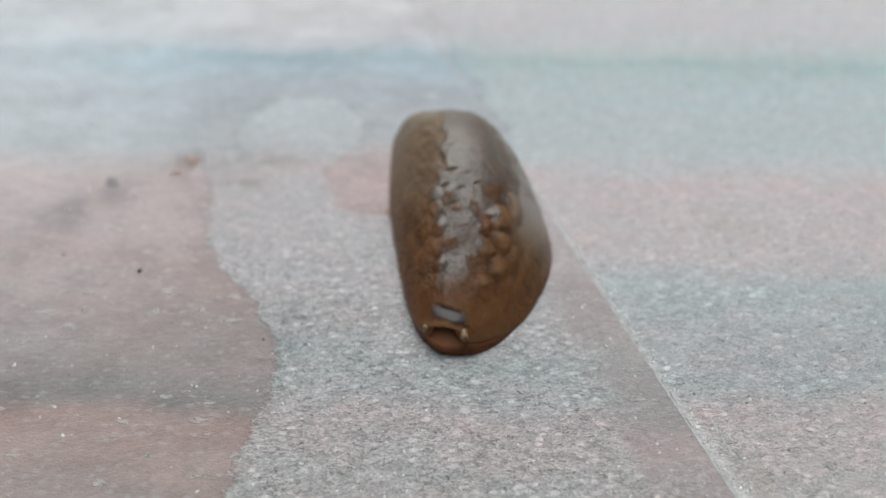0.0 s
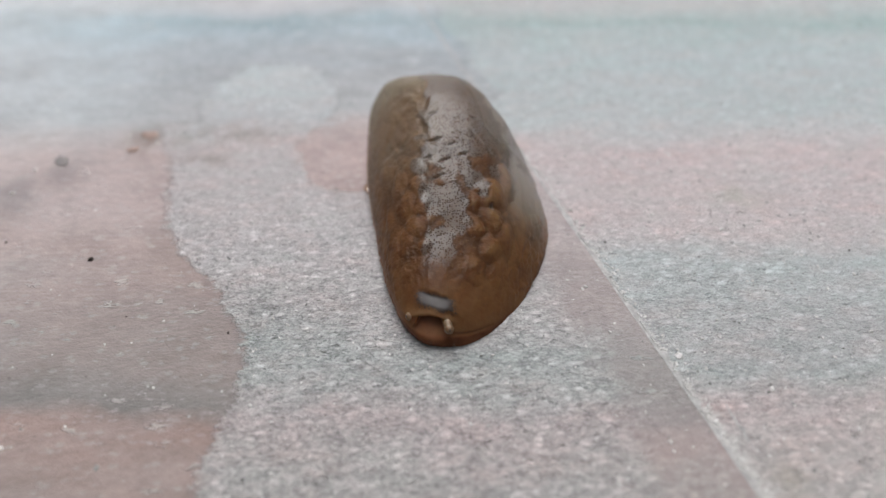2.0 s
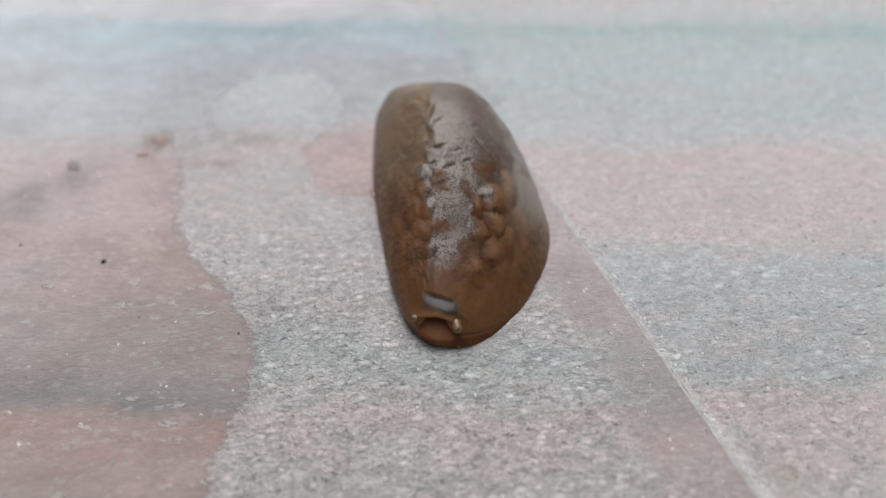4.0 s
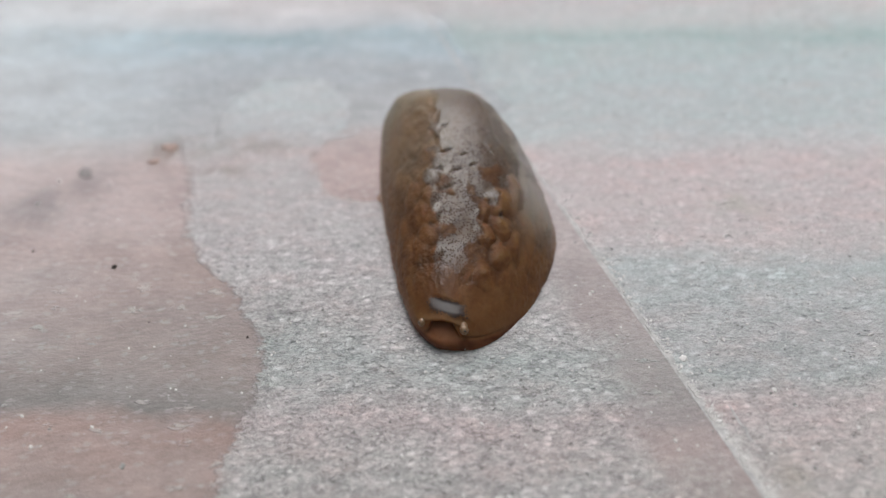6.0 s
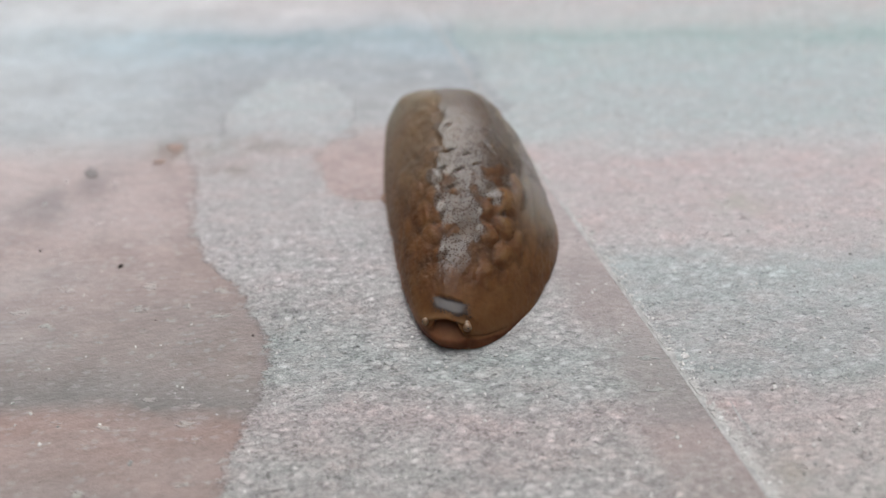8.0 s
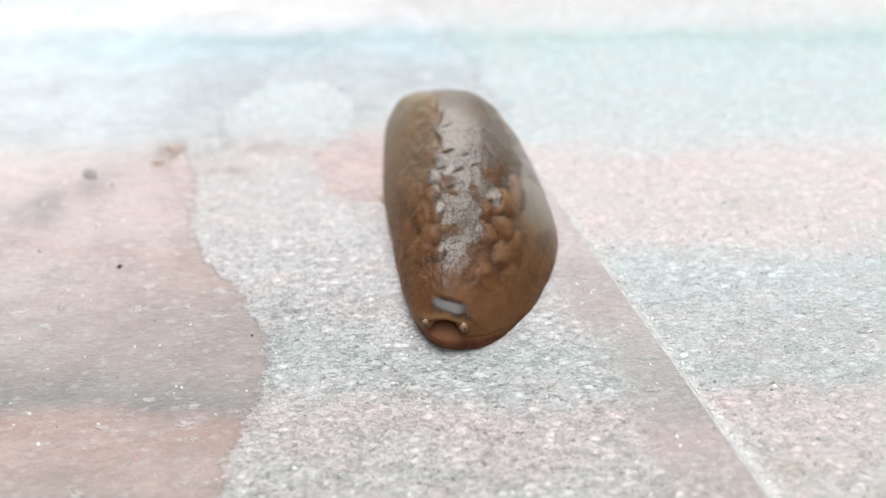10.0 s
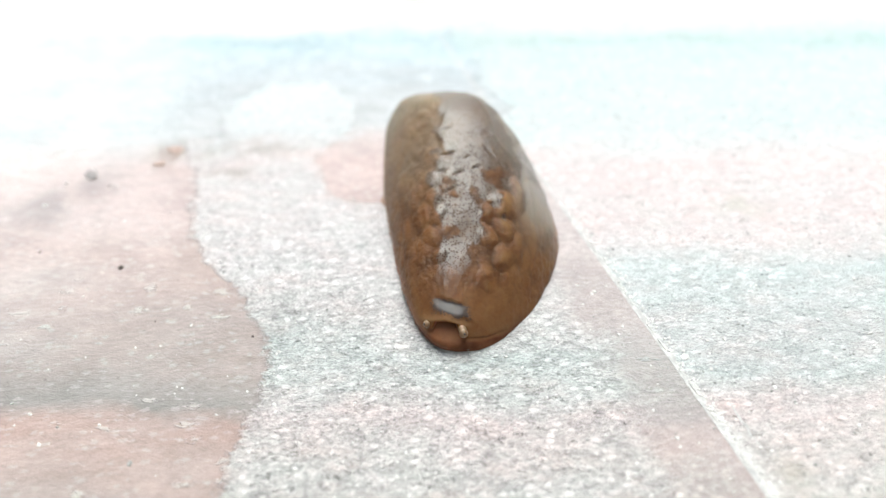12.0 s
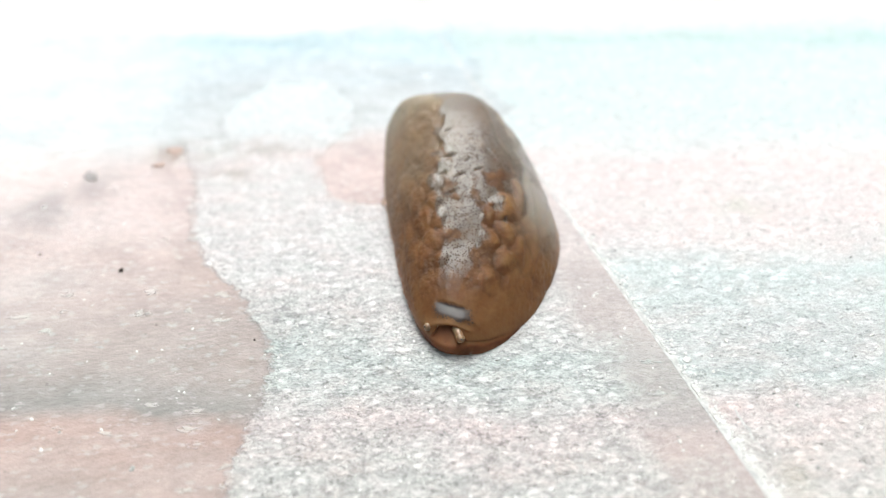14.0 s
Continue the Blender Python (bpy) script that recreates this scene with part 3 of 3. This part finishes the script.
# short creases in the smooth hind part of the crest: x, y, half length, turn in degrees, depth
DENTS = [(-.4, 19.2, .85, 80, .26), (.2, 24.5, .9, 65, .22), (-.6, 28.0, .8, 85, .2), (1.2, 21.8, .7, 35, .2), (1.3, 17.0, .95, 5, .30), (2.8, 13.6, .7, 20, .22), (7.2, 17.4, .9, -50, .18), (8.9, 15.6, .8, -60, .16), (7.0, 21.2, .7, -20, .15),
         (1.6, 10.9, .8, 25, .26), (5.4, 14.6, .6, 30, .16), (8.2, 20.0, .6, -55, .14), (4.0, 16.2, .6, 15, .14), (-.9, 15.4, .6, 60, .2), (.4, 14.0, .6, 20, .2)]


def slug_body():
    nphi, nal = 560, 330
    phi = np.linspace(.012, math.pi - .03, nphi)
    alpha = np.linspace(0, math.pi, nal)
    p = slug_rings(phi, alpha)
    nrm = grid_normals(p)
    flat = p.reshape(-1, 3) * MM
    x, y, z = p[..., 0], p[..., 1], p[..., 2]
    s = ((1 - np.cos(phi)) / 2)[:, None] + 0 * x
    side = -np.cos(alpha)[None, :] + 0 * x
    shape = x.shape
    ragged = field(flat * [1.0, .8, 1.0], 2.2, 4.0, 3).reshape(shape)
    warp_x = field(flat, 2.6, 21.0, 2).reshape(shape)
    warp_y = field(flat, 2.6, 33.0, 2).reshape(shape)
    fine = knobs(flat * [1.0, .75, 1.0], .95).reshape(shape)
    mounds = knobs(flat * [1.0, .72, 1.0] + [.0012, .0007, 0], 2.3).reshape(shape)
    folds = field(flat * [1.5, .42, .9], 2.6, 11.0, 2).reshape(shape)
    # the wet crest: a strip between the swellings that widens into the flat hind back
    left = np.interp(s, [0, .1, .14, .2, .28, .36, .44, .55, .7, 1], [.20, .24, .18, .21, .27, .34, .38, .30, .20, .14])
    right = np.interp(s, [0, .1, .14, .2, .28, .36, .44, .55, .7, 1], [.16, .18, .12, .20, .26, .36, .50, .68, .88, .88])
    reach = np.where(side < 0, -side / left, side / right) + (.85 - .15 * step(s, .45, .7)) * ragged
    for cx, cy, rx, ry in HOLLOWS:
        reach = reach + .9 * np.exp(-((x - cx + .5 * warp_x) / rx) ** 2 - ((y - cy + .5 * warp_y) / ry) ** 2)
    for cx, cy, rx, ry in ARMS:
        reach = reach - .9 * np.exp(-((x - cx + .6 * warp_x) / rx) ** 2 - ((y - cy + .6 * warp_y) / ry) ** 2)
    crown = (1 - step(reach, .70, 1.15)) * step(s, .03, .09)
    damp = (1 - step(reach, .45, 1.55)) * step(s, .03, .09)
    tail = step(s, .46, .62)
    mid = step(s, .09, .2) * (1 - step(s, .5, .68))
    top = 1 - step(np.abs(side), .72, .96)
    d = .17 * (mounds - .45) * mid * (1 - .93 * crown) * top * (1 - .6 * step(side, .55, .8))
    big = domes(x + .55 * warp_x, y + .6 * warp_y, BIG_LUMPS)
    small = domes(x + .5 * warp_x, y + .5 * warp_y, LEFT_LUMPS)
    d += big * (1 - .5 * crown) + small
    d += .07 * (fine - .5) * (1 - .8 * crown) * top * step(s, .08, .16) * (1 - .7 * tail)
    # hollowed between the swellings, falling off beyond the shoulders of the hind back
    d -= .45 * bell(side, .06, .30) * step(s, .14, .28) * (1 - step(s, .45, .62))
    d -= (.70 * step(-side + .16 * ragged, left * .55, left + .42) * (1 - step(-side, .72, 1.0))) * step(s, .42, .6) * (1 - .85 * step(s, .68, .86))
    d += (.13 * (mounds - .45) * (1 - crown) + .05 * folds) * step(s, .5, .66) * (1 - step(s, .86, .97)) * top * step(-side, -.1, .2)
    d += (.045 - .015 * tail) * ragged * crown * step(s, .12, .22)
    d += .25 * bell(side, .42, .25) * step(s, .45, .65) * (1 - step(s, .88, 1))
    d += .24 * folds * step(np.abs(side), .4, .7) * step(s, .12, .25)
    slant = field((flat + np.stack([0 * flat[:, 0], -.7 * flat[:, 2], 0 * flat[:, 0]], 1)) * [.8, .55, .8], 2.4, 52.0, 1, True).reshape(shape)
    d -= .16 * step(slant, .35, 1.0) * step(-side, .35, .6) * step(s, .15, .3) * (1 - .7 * step(s, .55, .75))
    # a long furrow below the swellings of one flank, slanting creases on the other
    d -= .45 * bell(side, .80 - .10 * step(s, .25, .42), .05) * step(s, .16, .26) * (1 - step(s, .42, .55))
    d -= .22 * bell(side, -.66 + .05 * np.sin(y * .45), .07) * mid
    for cx, cy, half_length, turn, deep in DENTS:
        c, k = math.cos(math.radians(turn)), math.sin(math.radians(turn))
        u, v = (x - cx) * c + (y - cy) * k, -(x - cx) * k + (y - cy) * c
        d -= deep * np.exp(-(u / half_length) ** 2 - ((v + .25 * ragged) / .22) ** 2)
    lift = np.sin(alpha)[None, :] ** .5
    p = p + nrm * (d * lift * step(z, .1, 1.6) * (1 - .6 * step(np.abs(side), .6, .95)))[..., None]
    p[..., 2] += .40 * bell(side, .58, .20) * step(s, .42, .62) * (1 - step(s, .86, .98))
    p[..., 0] -= .85 * bell(side, -.6, .35) * bell(s, .91, .06)
    p[..., 2] += .45 * bell(side, -.5, .3) * bell(s, .92, .05)
    p[..., 0] += .25 * bell(side, .85, .3) * bell(s, .42, .12) + .35 * bell(side, .85, .3) * bell(s, .64, .10)
    p[..., 0] += (.14 * folds + .16 * (fine - .5) * np.sign(side)) * step(np.abs(side), .7, .95) * step(s, .04, .15)
    # hood: a flat wet ledge, a thin rolled rim under it, the opening between the eye tentacles, the lower lip below a crease
    x, y, z = p[..., 0].copy(), p[..., 1].copy(), p[..., 2].copy()
    front = 1 - step(y, -5.4, -3.2)
    ledge_y = -5.65 - .28 * (x - 1.5) + .25 * ragged + .12 * (fine - .5)
    ledge = np.exp(-np.abs((x - 1.45 + .6 * ragged + .12 * (fine - .5)) / 2.35) ** 4 - np.abs((y - ledge_y) / np.interp(x, [-1, 4], [1.05, .7])) ** 6)
    roof = 3.55 - .16 * np.abs(x - .6) ** 1.4 - .12 * np.maximum(x - 1.6, 0) - .20 * np.maximum(-.8 - x, 0)
    hem = np.interp(x, [-4, -2.6, 0, 3, 7, 8.5], [.7, 1.75, 1.75, 1.75, .85, .5]) + .08 * ragged
    u = np.abs(x - .35) / 2.45
    cleft = np.abs(x - .55) / 2.2
    gape = front * (1 - step(cleft + .40 * step(z, hem, roof), .70, 1.12)) * (1 - step(z, roof - .30, roof)) * step(z, hem - .7, roof - .35)
    p[..., 1] += 1.7 * gape * (.55 + .45 * step(x, -2.0, .6))
    rim = front * (1 - step(u, 1.0, 1.5)) * bell(z, roof + .22, .26)
    p[..., 1] -= .30 * rim
    crease = front * bell(z, hem, .14) * step(x, 1.8, 3.4) * (1 - step(x, 7, 9))
    p[..., 1] += .13 * crease
    lower = (1 - step(z, hem - .35, hem + .02)) * (1 - step(y, -5.5, -2.5))
    p[..., 1] -= .08 * lower * step(z, .2, .9) * (1 - step(np.abs(x - 2.2), 3, 5.5)) + .12 * lower * ragged
    p[..., 2] += ledge * (4.25 + .15 * (y + 5.6) - .05 * (x - 1.5) + .03 * ragged - z) * .95
    # wrinkles that run back from the rim over the plain front of the hood
    wrinkle = field(flat * [1.6, .5, 1.0], 1.7, 44.0, 2).reshape(shape) * bell(y, -3.2, 2.4) * (1 - ledge)
    p[..., 2] += .09 * wrinkle
    # where the flanks and tail get their painted haze and sheen
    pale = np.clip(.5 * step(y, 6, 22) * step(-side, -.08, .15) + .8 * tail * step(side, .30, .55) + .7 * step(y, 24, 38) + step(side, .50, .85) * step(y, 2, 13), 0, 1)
    verts = p.reshape(-1, 3)
    faces = grid_faces(nphi, nal, True)
    faces += [[i * nal, (i + 1) * nal, (i + 1) * nal + nal - 1, i * nal + nal - 1] for i in range(nphi - 1)]
    faces.append(list(range(nal)))
    faces.append(list(range((nphi - 1) * nal, nphi * nal))[::-1])
    me = outward(mesh_from("body", verts * MM, faces))
    # mask for the painted crease shade and the lighter tops
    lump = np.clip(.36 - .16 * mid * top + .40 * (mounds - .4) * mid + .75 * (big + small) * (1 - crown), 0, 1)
    wet = np.clip(.45 + .55 * damp + .6 * step(side, .3, .6) * tail, 0, 1) * (1 - .45 * front * (1 - ledge)) * (1 - .75 * np.maximum(lower, gape))
    grainy = (.25 + .75 * crown * (1 - .45 * step(s, .60, .85))) * (1 - ledge) * step(s, .05, .09)
    for label, v in (("lump", lump), ("wet", wet), ("rim", rim + .30 * front * bell(z, hem + .35, .4) * step(x, 3.0, 4.0)), ("gape", gape), ("fringe", (1 - step(z, .2, 3.0)) * (1 - .85 * step(side, 0, .4) * (1 - step(y, 4, 14)))),
                     ("lower", lower), ("pale", pale), ("knobbly", (1 - crown) * step(s, .1, .2) * (1 - .6 * tail) * (1 - .5 * step(np.abs(side), .6, .85))),
                     ("crest", (.55 * crown + .45 * damp) * step(s, .13, .22) * (1 - .6 * step(s, .80, .94)) + .9 * ledge), ("rough", grainy), ("smooth", ledge), ("hind", step(s, .45, .8)), ("damp", np.maximum(damp, .9 * tail * step(side, .3, .6))), ("sheen", tail * step(side, .30, .60)), ("painted_sheen", np.maximum(step(side, .45, .85) * step(y, 5, 17), .6 * tail * step(side, .25, .50)))):
        me.attributes.new(label, "FLOAT", "POINT").data.foreach_set("value", np.clip(v, 0, 1).astype(np.float32).ravel())
    return me


def slug_sole():
    nphi, nal = 200, 40
    phi = np.linspace(.02, math.pi - .02, nphi)
    alpha = np.linspace(0, math.pi, nal)
    p = slug_rings(phi, alpha, -.12, .40)
    y = p[..., 1]
    edge = np.abs(np.cos(alpha))[None, :] ** 6
    left = (alpha < math.pi / 2)[None, :]
    p[..., 0] += edge * np.where(left, -1, 1) * .10 * np.sin(y * 2.1 + np.sin(y * .7) * 2) * step(y, -4, 4)
    p[..., 0] -= edge * left * .75 * bell(y, 20.3, 1.3)
    p[..., 0] += edge * (1 - left) * .5 * step(y, 8, 16) * (1 - step(y, 22, 32))
    p[..., 2] += .08
    verts = p.reshape(-1, 3)
    faces = grid_faces(nphi, nal, True)
    faces += [[i * nal, (i + 1) * nal, (i + 1) * nal + nal - 1, i * nal + nal - 1] for i in range(nphi - 1)]
    faces += [list(range(nal)), list(range((nphi - 1) * nal, nphi * nal))[::-1]]
    return outward(mesh_from("sole", verts * MM, faces))


def blob(centre, radii, detail=3, rough=.0, seed=0.0):
    bm = bmesh.new()
    bmesh.ops.create_icosphere(bm, subdivisions=detail, radius=1)
    for v in bm.verts:
        k = 1 + rough * noise.fractal(v.co * 1.7 + Vector((seed, seed * 2, 0)), 1.0, 2.0, 2)
        v.co = Vector((v.co.x * radii[0] * k + centre[0], v.co.y * radii[1] * k + centre[1], v.co.z * radii[2] * k + centre[2])) * MM
    return bm


def tentacle_mesh(length, root_r, neck_r, bulb_r):
    """A short stalk along -y with a swollen tip; the tip's middle is the origin."""
    prof = []
    for k in range(12):
        f = k / 11
        r = root_r + (neck_r - root_r) * f ** .7
        prof.append((length * (1 - f) + bulb_r * .72 * f, r * (1 + .05 * math.sin(f * 26))))
    for k in range(1, 13):
        a = math.radians(46 + k * (180 - 46) / 12)
        prof.append((bulb_r * math.cos(a), max(bulb_r * math.sin(a), .01)))
    n = 24
    verts = [(r * math.cos(2 * math.pi * j / n), yy, r * math.sin(2 * math.pi * j / n)) for yy, r in prof for j in range(n)]
    faces = [[i * n + j, i * n + (j + 1) % n, (i + 1) * n + (j + 1) % n, (i + 1) * n + j] for i in range(len(prof) - 1) for j in range(n)]
    faces.append(list(range((len(prof) - 1) * n, len(prof) * n)))
    return mesh_from("tentacle", np.array(verts) * MM, faces)


slug = tagged(new("slug"), "contracted wet brown slug resting on the paving", "slug")
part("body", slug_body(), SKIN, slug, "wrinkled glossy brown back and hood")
part("sole", slug_sole(), SOLE, slug, "thin reddish-brown sole edge")
part("head", blob((.75, -4.9, .9), (3.6, 2.9, 1.2), 4, .16, 2.0), HEADSKIN, slug, "dark red head drawn in under the hood")
part("lip", blob((1.0, -6.0, 1.0), (3.0, 1.2, .75), 4, .12, 5.0), LIP, slug, "reddish lower lip")
part("slime_bead", blob((3.3, -9.35, .38), (.16, .13, .12), 2), SLIME, slug, "clear bead of slime")
tentacle = part("tentacle", tentacle_mesh(1.9, .62, .50, .56), STALK, slug, "short pale eye tentacle")
part("eye_spot", blob((.05, -.44, .30), (.15, .12, .13), 2), EYE, tentacle, "tiny black eye")
tentacle_drawn_in = part("tentacle", tentacle_mesh(1.9, .66, .52, .52), STALK, slug, "pale eye tentacle drawn in")
part("eye_spot", blob((-.08, -.42, .29), (.15, .12, .13), 2), EYE, tentacle_drawn_in, "tiny black eye")


# ---- crumbs on the paving ----
def crumb(name, x, y, radii, material, label, seed, sunk=.8):
    bm = blob((0, 0, 0), radii, 3, .55, seed)
    lowest = min(v.co.z for v in bm.verts)
    ob = part(name, bm, material)
    ob.matrix_basis = pose(x * MM, y * MM, float(relief(x, y)) * MM - lowest * sunk, 0, 0, seed * 40)
    return tagged(ob, label, "crumb", "crumbs on the paving")


for n, (x, y, r) in enumerate([(-45.5, 7.4, .3), (-58.4, 11.1, .16), (-24.5, -6.1, .15), (24.2, 8.2, .13), (56.1, 5.4, .13), (-38, -3, .1)]):
    crumb("soil_crumb", x, y, (r * 1.15, r * .85, r * .6), CRUMB_DARK, "small black soil crumb on the paving", n + 1.0)
crumb("stone_chip", -56.3, 29.0, (1.5, .8, .12), PEBBLE, "grey stone chip lying on the reddish paving", 21.0, .3)
crumb("clod", -44.2, 35.2, (1.3, .9, .13), CRUMB_BROWN, "brown soil clod on the paving", 22.0, .35)
crumb("clod", -46.0, 31.6, (.9, .65, .11), CRUMB_BROWN, "brown soil clod on the paving", 23.0, .35)
crumb("grain", -35.6, -24.5, (.42, .28, .04), GRAIN_GREY, "grey flat chip in the reddish wash", 25.0)
crumb("grain", 29.9, -11.4, (.5, .45, .05), GRAIN_LIGHT, "large pale grain beside the joint", 24.0)


# ---- motion: the slug creeps forward by half a millimetre, its eye tentacles slide and turn ----
def motions():
    walk(slug, [(t, pose(0, y * MM, 0)) for t, y in ((0, .25), (3, .08), (6.5, 0), (8.2, -.1), (10.3, -.2), (14, -.35))])
    tips = [(0, 3.22, -8.4), (.5, 3.16, -8.45), (1, 3.0, -8.55), (1.5, 2.55, -8.75), (2, 2.8, -8.75), (2.5, 2.97, -8.9), (3, 3.15, -8.66), (4, 3.2, -8.4),
            (5.5, 3.25, -8.2), (6.5, 3.2, -8.25), (7.5, 3.15, -8.2), (8, 3.22, -8.0), (9.2, 3.05, -7.95), (10.5, 2.8, -8.0), (11, 2.88, -8.3), (11.5, 2.8, -8.48),
            (12, 2.72, -8.6), (13, 2.68, -8.78), (13.5, 2.5, -8.9), (14, 2.05, -8.8)]
    walk(tentacle, [(t, pose(x * MM, y * MM, 2.75 * MM, -4, 0, 8 + (3.2 - x) * 6)) for t, x, y in tips])
    walk(tentacle_drawn_in, [(t, pose(x * MM, y * MM, 2.55 * MM, -2, 0, -48)) for t, x, y in
                             ((0, -2.0, -6.55), (2, -1.95, -6.4), (3.2, -1.95, -6.4), (5.3, -2.0, -6.55), (8.2, -2.0, -6.6), (10.3, -1.85, -6.75), (12, -1.8, -6.7), (13, -1.95, -6.6), (14, -2.0, -6.55))])


motions()
